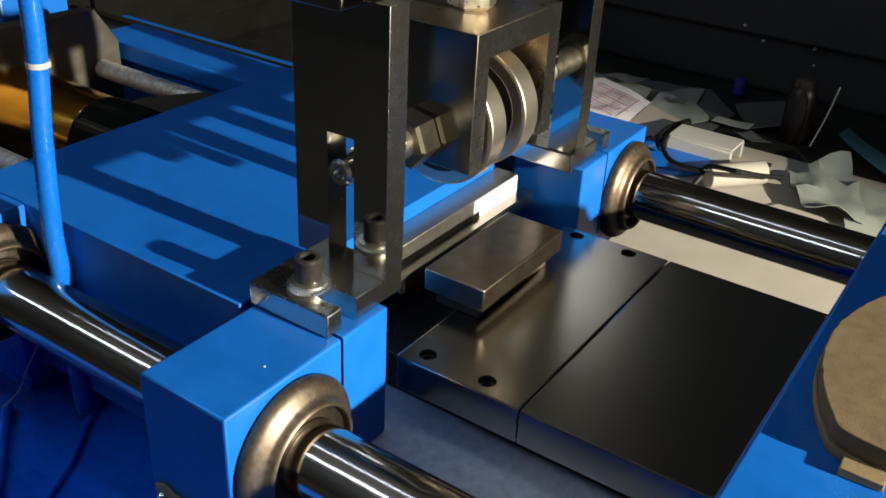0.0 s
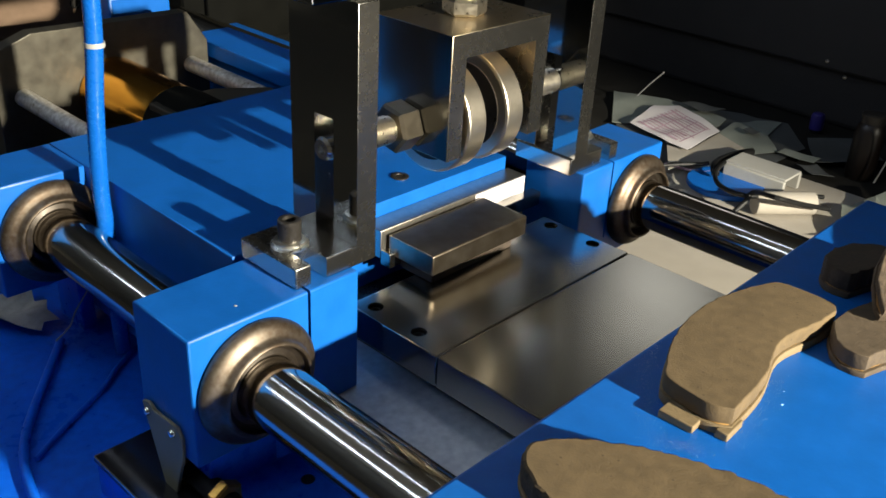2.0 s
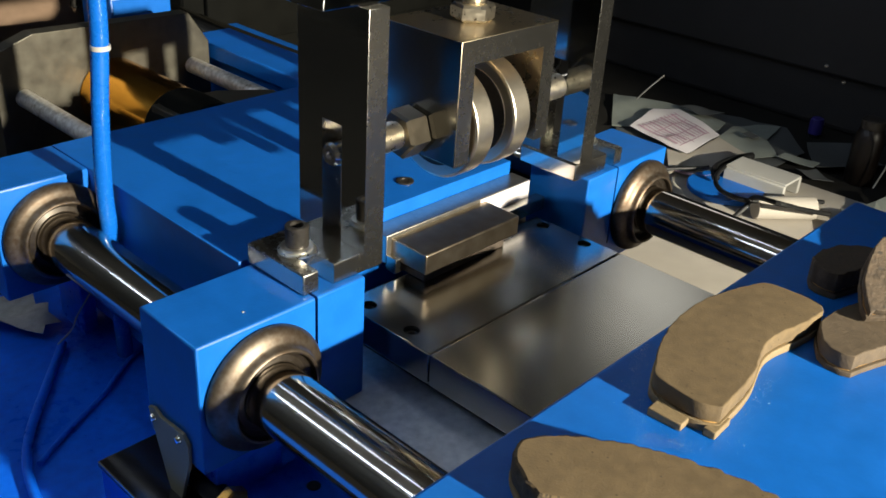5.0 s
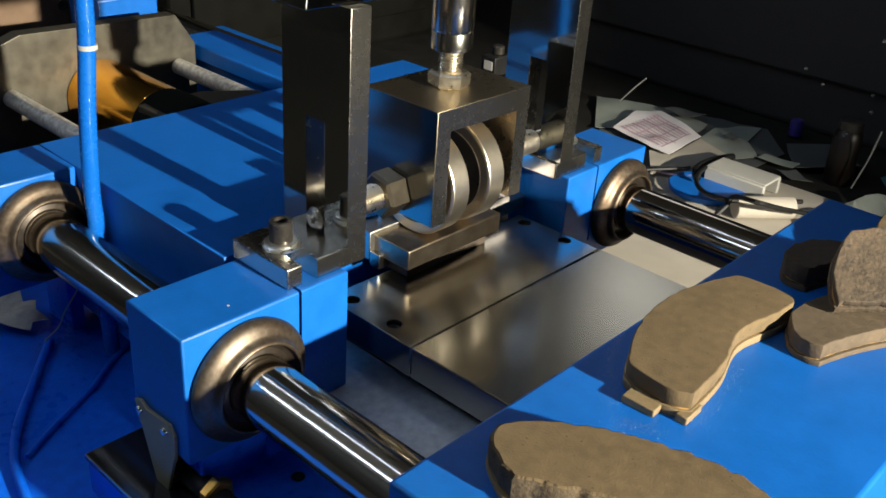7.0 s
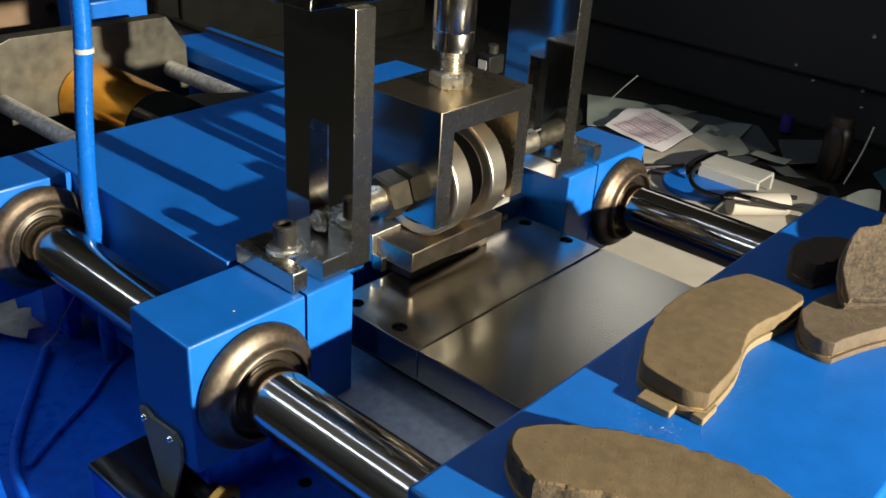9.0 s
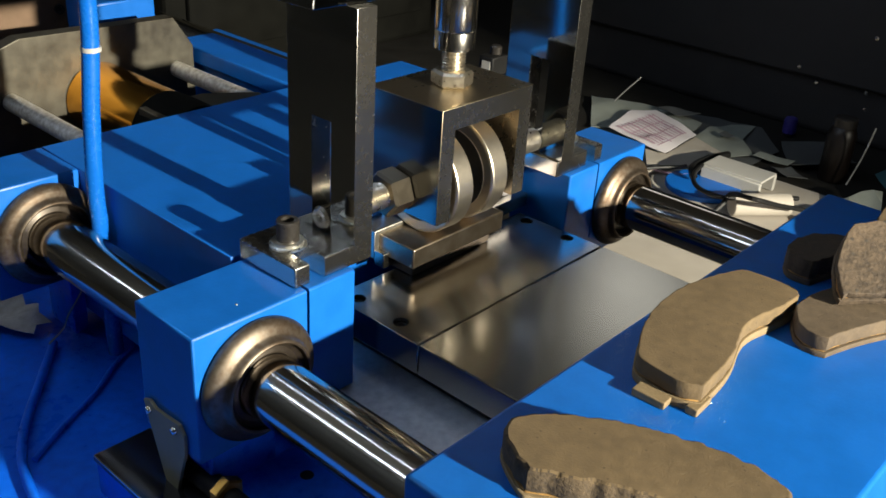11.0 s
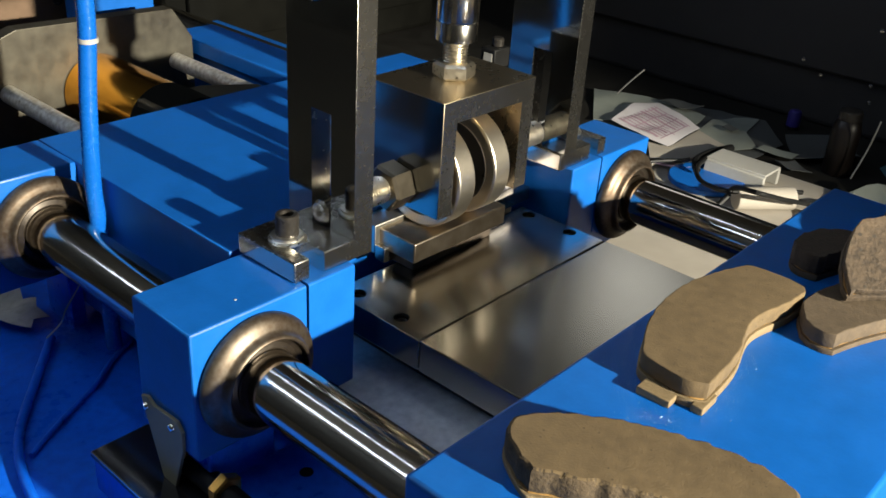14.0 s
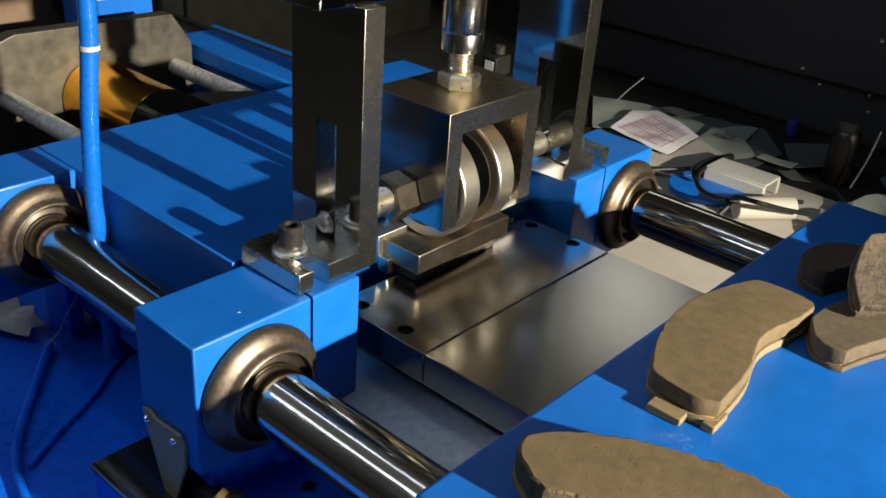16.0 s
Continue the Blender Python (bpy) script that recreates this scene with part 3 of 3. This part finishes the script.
own = bmesh.new()
for i in range(2600):
    u = random.random()
    if i < 800:
        cx, cy = 0.085 - 0.085 * u + random.gauss(0, 0.006), -0.283 - 0.012 * u + random.gauss(0, 0.004 + 0.004 * u)
    elif i < 2000:
        cx, cy = 0.064 - 0.086 * u + random.gauss(0, 0.003 + 0.003 * u), -0.2075 - 0.020 * u - 0.036 * u * u + random.gauss(0, 0.002 + 0.003 * u)
        if cy > BY1 - 0.003:
            continue
    else:
        cx, cy = -0.024 + 0.014 * u + random.gauss(0, 0.004), -0.262 - 0.022 * u + random.gauss(0, 0.004)
    r = random.uniform(0.00006, 0.00014)
    m3 = Euler((random.gauss(0, 0.5), random.gauss(0, 0.5), random.uniform(0, 6.28))).to_matrix()
    q = [own.verts.new(Vector((cx, cy, BZ + 0.0006)) + m3 @ Vector((a * r, b * r, 0))) for a, b in ((-1, -0.6), (1, -0.7), (0.8, 0.7), (-0.9, 0.6))]
    own.faces.new(q)
filings = tagged(part("metal_filings", own, FLAKE), "fine glinting metal filings scattered on the blue crossbeam", "metal filings", kind="stuff")
CARRIED.append(filings)
own = bmesh.new()
for i in range(500):
    cx, cy = 0.185 + random.gauss(0, 0.020), 0.145 + random.gauss(0, 0.020)
    if cy < 0.083:
        continue
    r = random.uniform(0.00008, 0.00020)
    m3 = Euler((random.gauss(0, 0.5), random.gauss(0, 0.5), random.uniform(0, 6.28))).to_matrix()
    q = [own.verts.new(Vector((cx, cy, 0.2006)) + m3 @ Vector((a * r, b * r, 0))) for a, b in ((-1, -0.6), (1, -0.7), (0.8, 0.7), (-0.9, 0.6))]
    own.faces.new(q)
tagged(part("metal_filings", own, FLAKE), "fine metal filings on the blue table behind the press", "metal filings", kind="stuff")

# ---- hydraulic cylinder behind the rig ----
cyl = thing("hydraulic_cylinder", "gold anodised cylinder between steel tie rods", "cylinder")
CX, CZ = 0.122, 0.155
part("barrel", lathe(rod_profile(0.046, 0.455, 0.60, 0.001), "y", (CX, 0, CZ), 56), GOLD, cyl, "gold anodised barrel")
part("front_cap", lathe([(0.03, 0.3845), (0.047, 0.386), (0.0475, 0.43), (0.0465, 0.4545), (0.03, 0.4545)], "y", (CX, 0, CZ), 48), HOUSING, cyl, "black front cap")
part("front_flange", slab([(0.085, 0.3848), (0.222, 0.3848), (0.224, 0.412), (0.206, 0.424), (0.168, 0.448), (0.085, 0.448)], 0.160, 0.192, 0.0015), PLATE_OLD, cyl, "dark steel front flange")
part("end_plate", slab([(-0.02, 0.08), (0.262, 0.08), (0.262, 0.20), (0.235, 0.24), (0.03, 0.244), (-0.02, 0.226)], 0, 0.022, 0.001), PLATE_OLD, cyl, "stained steel end plate")
bpy.data.objects["end_plate"].matrix_basis = Matrix(((1, 0, 0, 0), (0, 0, -1, 0.6235), (0, 1, 0, 0), (0, 0, 0, 1)))
for tx in (0.010, 0.234):
    part("tie_rod", lathe(rod_profile(0.0105, 0.3845, 0.601, 0.001), "y", (tx, 0, 0.172), 28), TIE, cyl, "mottled steel tie rod")
part("stand", box(0.02, 0.224, 0.45, 0.60, 0.016, 0.108, 0.002), CABINET, cyl)

hous = thing("motor_housing", "brown metal housing with a socket screw", "housing")
part("body", box(0.02, 0.245, 0.80, 0.95, 0.016, 0.28, 0.004), BROWN, hous)
part("socket_screw", lathe([(0.007, 0.80), (0.007, 0.7965), (0.0045, 0.7965), (0.0040, 0.799)], "y", (0.18, 0, 0.219), 20), BLACK_OX, hous, "black socket screw")
bb = thing("rear_bracket", "blue painted bracket behind the cylinder", "bracket")
part("post", box(0.18, 0.2695, 0.70, 0.78, 0.016, 0.245, 0.003), BLUE, bb)
part("rail", box(0.270, 0.56, 0.390, 0.97, 0.002, 0.10, 0.003), BLUE, bb)
part("ledge", box(0.268, 0.335, 0.3895, 0.660, 0.172, 0.1935, 0.0025), BLUE, bb)
part("web", box(0.275, 0.300, 0.395, 0.650, 0.1005, 0.1715, 0.002), BLUE, bb)

valve = thing("air_valve", "small black valve with a white label on a post", "valve", m=pose(0.529, 0.300, 0.186))
part("post", lathe(rod_profile(0.006, -0.186, 0.0005), "z", (0, 0, 0), 14), RUBBER, valve)
part("body", box(-0.016, 0.016, -0.012, 0.012, 0.0, 0.026, 0.002), RUBBER, valve)
part("label_plate", box(-0.0168, -0.016, -0.008, 0.006, 0.008, 0.020), PLASTIC_W, valve, "white label")
part("knob", lathe([(0.007, 0.026), (0.008, 0.027), (0.008, 0.036), (0.006, 0.038)], "z", (0.004, 0, 0), 18), BLACK_OX, valve, "black knob")

# ---- hoses and lines ----
hose = thing("blue_hose", "bright blue pneumatic hose hanging beside the rig", "hose")
part("hose", sweep([(-0.064, 0.262, 0.75), (-0.062, 0.262, 0.50), (-0.059, 0.262, 0.36), (-0.067, 0.262, 0.27), (-0.0715, 0.262, 0.20), (-0.071, 0.262, 0.165), (-0.0675, 0.27, 0.12), (-0.066, 0.27, 0.02)], 0.0075, 16), HOSE, hose)
part("cable_tie", lathe([(0.0073, -0.002), (0.0085, -0.002), (0.0085, 0.002), (0.0073, 0.002)], "z", (-0.0605, 0.262, 0.325), 18), PLASTIC_W, hose, "pale cable tie")
# Thin, nearly straight dark blue line low across the base plate.
thin_line = thing("blue_line", "thin dark blue line across the base plate", "hose")
part("line", sweep([(-0.048, 0.271, 0.019), (-0.080, 0.252, 0.019), (-0.113, 0.226, 0.019), (-0.161, 0.199, 0.019), (-0.198, 0.175, 0.019)], 0.0026, 10), BLUE_DULL, thin_line)
tail = thing("blue_line", "dark blue air line curving across the base plate", "hose")
part("line", sweep([(-0.103, 0.324, 0.0205), (-0.150, 0.264, 0.0205), (-0.185, 0.218, 0.0205), (-0.204, 0.184, 0.0205), (-0.216, 0.148, 0.0205), (-0.224, 0.110, 0.0205)], 0.0042, 12), BLUE_DULL, tail)

# ---- papers and clutter on the bench ----
def sheet(name, label, cat, corners, z, mat, lift=0.004, n=10):
    """Thin sheet of four corners, slightly curled."""
    own = bmesh.new()
    a, b, c, d = [Vector((x, y, 0)) for x, y in corners]
    grid = []
    for i in range(n + 1):
        row = []
        for k in range(n + 1):
            u, v = i / n, k / n
            p = a.lerp(b, u).lerp(d.lerp(c, u), v)
            p.z = z + lift * (0.5 + 0.5 * noise.noise(Vector((p.x * 9, p.y * 9, z * 50)))) + lift * (abs(u - 0.5) * 2) ** 4
            row.append(own.verts.new(p))
        grid.append(row)
    faces = [own.faces.new((grid[i][k], grid[i + 1][k], grid[i + 1][k + 1], grid[i][k + 1])) for i in range(n) for k in range(n)]
    bmesh.ops.recalc_face_normals(own, faces=own.faces[:])
    bmesh.ops.solidify(own, geom=own.faces[:], thickness=0.0006)
    return tagged(part(name, own, mat), label, cat)


tagged(part("cream_board", box(0.2555, 0.935, -0.24, 0.200, 0.0, 0.005, 0.001), CARD), "cream card board lying on the bench", "board")
def page(name, label, outline, z, mat, lift=0.003, cat="paper"):
    """Thin torn or folded sheet of any outline, gently crumpled."""
    own = bmesh.new()
    f = own.faces.new([own.verts.new((x, y, z)) for x, y in outline])
    bmesh.ops.triangulate(own, faces=[f])
    bmesh.ops.subdivide_edges(own, edges=own.edges[:], cuts=5, use_grid_fill=True)
    for v in own.verts:
        v.co.z += lift * (0.5 + noise.noise(Vector((v.co.x * 22, v.co.y * 22, z * 90))))
    bmesh.ops.recalc_face_normals(own, faces=own.faces[:])
    bmesh.ops.solidify(own, geom=own.faces[:], thickness=0.0006)
    return tagged(part(name, own, mat), label, cat)


page("plastic_film", "crumpled grey-green wrapping sheet under the papers", [(1.060, 0.455), (0.890, 0.350), (0.800, 0.185), (0.940, 0.095), (1.060, 0.090), (1.150, 0.165), (1.110, 0.320)], 0.0015, SLATE, 0.004)
page("grey_sheet", "crumpled grey paper behind the far block", [(1.044, 0.462), (1.064, 0.401), (1.088, 0.33), (1.078, 0.246), (1.0, 0.228), (0.95, 0.30), (0.898, 0.364)], 0.004, PAPER_GREY, 0.006)
paper = page("printed_sheet", "white sheet printed with reddish lines", [(0.903, 0.332), (1.013, 0.356), (1.052, 0.327), (1.026, 0.271), (0.991, 0.211), (0.924, 0.207), (0.871, 0.202), (0.874, 0.238)], 0.013, PAPER)
page("cream_sheet", "creased cream paper beside the printed sheet", [(0.874, 0.240), (0.884, 0.206), (0.993, 0.213), (0.973, 0.168), (0.958, 0.135), (0.886, 0.144), (0.842, 0.165), (0.784, 0.181)], 0.009, CARD)
page("torn_sheet", "torn grey-green paper sheet on the bench", [(0.980, 0.213), (1.073, 0.228), (1.114, 0.207), (1.136, 0.171), (1.056, 0.156), (0.996, 0.108), (0.950, 0.137)], 0.005, PAPER_GREY, 0.004)
page("paper_strip", "pale paper strip beside the plastic channel", [(0.988, 0.105), (1.01, 0.103), (1.016, 0.045), (0.992, 0.046)], 0.010, PAPER_GREY)
A_, B_, C_, D_ = [Vector((x, y, 0)) for x, y in [(0.912, 0.330), (0.880, 0.212), (0.984, 0.216), (1.034, 0.324)]]
ruled = []
for i in range(11):
    u = 0.05 + i * 0.088
    ruled.append((A_.lerp(D_, u).lerp(B_.lerp(C_, u), 0.05), A_.lerp(D_, u).lerp(B_.lerp(C_, u), 0.95 - 0.2 * random.random()), 0.0013 + 0.0016 * (i % 3 == 0)))
for v in (0.12, 0.36, 0.62, 0.88):
    ruled.append((A_.lerp(B_, v).lerp(D_.lerp(C_, v), 0.04), A_.lerp(B_, v).lerp(D_.lerp(C_, v), 0.93), 0.0012))
for p, e, half in ruled:
    d = e - p
    w = Vector((-d.y, d.x, 0)).normalized() * half
    own = bmesh.new()
    k = 12
    rows_ = []
    for j in range(k + 1):
        q = p + d * (j / k)
        q.z = 0.0146 + 0.003 * (0.5 + noise.noise(Vector((q.x * 22, q.y * 22, 0.013 * 90))))
        rows_.append([own.verts.new(q + w * f) for f in (-1, 1)])
    for r0, r1 in zip(rows_, rows_[1:]):
        own.faces.new((r0[0], r1[0], r1[1], r0[1]))
    part("printed_line", own, INK, paper, "reddish printed line")
page("dark_scrap", "small dark paper scrap on the torn sheet", [(1.030, 0.190), (1.050, 0.188), (1.042, 0.165), (1.022, 0.168)], 0.012, SLATE, 0.004)
page("dark_scrap", "crumpled dark scrap behind the printed sheet", [(1.060, 0.330), (1.090, 0.300), (1.085, 0.255), (1.050, 0.285)], 0.013, SLATE, 0.008)
page("dark_scrap", "greasy dark scrap beside the plastic channel", [(0.960, 0.060), (0.990, 0.040), (0.965, 0.000), (0.930, 0.020)], 0.009, SLATE, 0.008)
channel = thing("plastic_channel", "white U-shaped plastic channel lying open side down", "plastic channel", m=pose(0.860, 0.117, 0.006, 0, 0, -89.9))
part("web", box(0, 0.096, -0.026, 0.026, 0.024, 0.028, 0.001), PLASTIC_W, channel)
for sy in (-0.0255, 0.0255):
    part("flange", box(0, 0.096, sy - 0.004, sy + 0.004, 0.0, 0.0245, 0.0015), PLASTIC_W, channel)
tape = thing("tape_roll", "flat blue tape roll on the cream board", "tape roll", m=pose(0.807, 0.098, 0.006))
part("roll", lathe([(0.026, 0.0), (0.055, 0.0), (0.056, 0.001), (0.056, 0.007), (0.055, 0.008), (0.026, 0.008)], "z", (0, 0, 0), 40), BLUE, tape)
part("core", lathe([(0.010, 0.0003), (0.0258, 0.0003), (0.0258, 0.0078), (0.010, 0.0078)], "z", (0, 0, 0), 32), BLUE_DULL, tape, "dark blue core")
roll = thing("paper_roll", "cream paper roll lying on the bench", "paper roll", m=pose(0.751, 0.025, 0.0218, 0, 0, -40.3))
part("roll", lathe([(0.013, 0), (0.0155, 0.001), (0.0165, 0.003), (0.0165, 0.086), (0.013, 0.088)], "x", (0, 0, 0), 32), CARD, roll)
for label, mat, r, pts in (
        ("thin black cable looped over the papers", RUBBER, 0.0035, [(0.904, 0.115, 0.030), (0.836, 0.118, 0.030), (0.771, 0.099, 0.035), (0.737, 0.070, 0.035), (0.736, 0.030, 0.035), (0.792, 0.004, 0.030), (0.853, -0.030, 0.020)]),
        ("thin black cable running to the crossbeam", RUBBER, 0.0035, [(0.700, 0.035, 0.012), (0.723, 0.026, 0.030), (0.731, 0.020, 0.045), (0.683, -0.031, 0.070), (0.736, -0.046, 0.050), (0.796, -0.061, 0.030)]),
        ("thin black cable lying on the cream paper", RUBBER, 0.0030, [(0.772, 0.190, 0.018), (0.800, 0.168, 0.020), (0.823, 0.150, 0.020), (0.832, 0.142, 0.022)]),
        ("thick black cable end beside the tape roll", RUBBER, 0.0060, [(0.800, 0.112, 0.022), (0.812, 0.122, 0.028), (0.840, 0.131, 0.026), (0.886, 0.131, 0.024), (0.935, 0.124, 0.020)]),
        ("thin red wire on the cream board", INK, 0.0022, [(0.803, 0.199, 0.010), (0.804, 0.165, 0.012), (0.817, 0.137, 0.012), (0.847, 0.135, 0.012)])):
    cb = thing("cable", label, "cable", "loose cables")
    part("wire", sweep(pts, r, 8), mat, cb)
jar = thing("dark_jar", "brown glass jar with a dull lid on the bench", "jar", m=pose(1.021, -0.016, 0))
part("body", lathe([(0.020, 0.0), (0.022, 0.004), (0.022, 0.075), (0.019, 0.085), (0.016, 0.089)], "z", (0, 0, 0), 36), JAR, jar)
part("lid", lathe([(0.015, 0.0892), (0.018, 0.0895), (0.018, 0.102), (0.016, 0.104)], "z", (0, 0, 0), 30), BLACK_OX, jar, "dull lid")
cap = thing("violet_cap", "small violet plastic cap on a dark stem", "cap", m=pose(1.160, 0.119, 0))
part("stem", lathe(rod_profile(0.010, 0, 0.006), "z", (0, 0, 0), 14), RUBBER, cap)
part("cap", lathe([(0.008, 0.006), (0.0115, 0.007), (0.012, 0.028), (0.010, 0.034), (0.006, 0.036)], "z", (0, 0, 0), 18), VIOLET, cap, "violet plastic cap")
for label, pts in (("clear plastic strip standing behind the papers", [(1.021, 0.397, 0.020), (1.013, 0.371, 0.050), (1.007, 0.343, 0.080)]), ("clear plastic strip beside the jar", [(0.991, -0.050, 0.010), (0.993, -0.062, 0.060), (0.984, -0.072, 0.110)])):
    st = thing("plastic_strip", label, "plastic strip", "clear strips")
    part("strip", sweep(pts, 0.0013, 8), PLASTIC_W, st)
page("printed_page", "crumpled white page with faint print", [(0.874, -0.049), (0.733, -0.112), (0.761, -0.183), (0.955, -0.114)], 0.010, PAPER_GREY, 0.022)
page("printed_page", "creased white page under the crumpled one", [(0.833, -0.123), (0.727, -0.171), (0.774, -0.229), (0.915, -0.194)], 0.004, PAPER_GREY, 0.012)
sheet("dark_sheet", "dark grey folded sheet near the jar", "paper", [(1.090, 0.102), (0.995, 0.041), (1.088, -0.030), (1.170, 0.031)], 0.004, SLATE, 0.006)
sheet("teal_card", "teal printed card on the bench", "card", [(1.003, -0.084), (0.887, -0.182), (0.941, -0.190), (1.040, -0.089)], 0.03, TEAL)
page("grey_rag", "crumpled grey rag lying beside the rig", [(-0.085, 0.425), (-0.094, 0.398), (-0.088, 0.380), (-0.095, 0.366), (-0.090, 0.351), (-0.104, 0.356), (-0.112, 0.346), (-0.127, 0.363), (-0.150, 0.40), (-0.12, 0.44)], 0.018, CLOTH, 0.020, "rag")
page("paper_scrap", "thin pale paper scrap under the rear block", [(-0.065, 0.453), (-0.035, 0.455), (-0.040, 0.443), (-0.070, 0.441)], 0.018, PAPER_GREY, 0.004)
line_ = thing("nylon_line", "thin glinting nylon line beside the rear block", "line")
part("line", sweep([(-0.072, 0.302, 0.095), (-0.078, 0.302, 0.080), (-0.094, 0.302, 0.060), (-0.100, 0.305, 0.045), (-0.110, 0.318, 0.026)], 0.0008, 6), PLASTIC_W, line_)


def motions():
    slide_rows = [(0, -0.0407), (0.5, -0.0343), (1, -0.0279), (2, -0.0153), (2.6, -0.0078), (3.0, -0.0030), (3.3, 0.0), (3.6, 0.0), (10, 0.0), (16, 0.0)]
    for ob in CARRIED:
        rest = ob.matrix_basis.copy()
        walk(ob, [(t, pose(0, d, 0) @ rest) for t, d in slide_rows])
    head_rows = [(0, 0.0565), (4.0, 0.0565), (5.0, 0.0565), (5.25, 0.0535), (5.5, 0.0385), (5.8, 0.0195), (6.0, 0.007), (6.12, 0.0), (6.3, 0.0), (11, 0.0), (16, 0.0)]
    walk(head, [(t, pose(0, 0, h)) for t, h in head_rows])


motions()
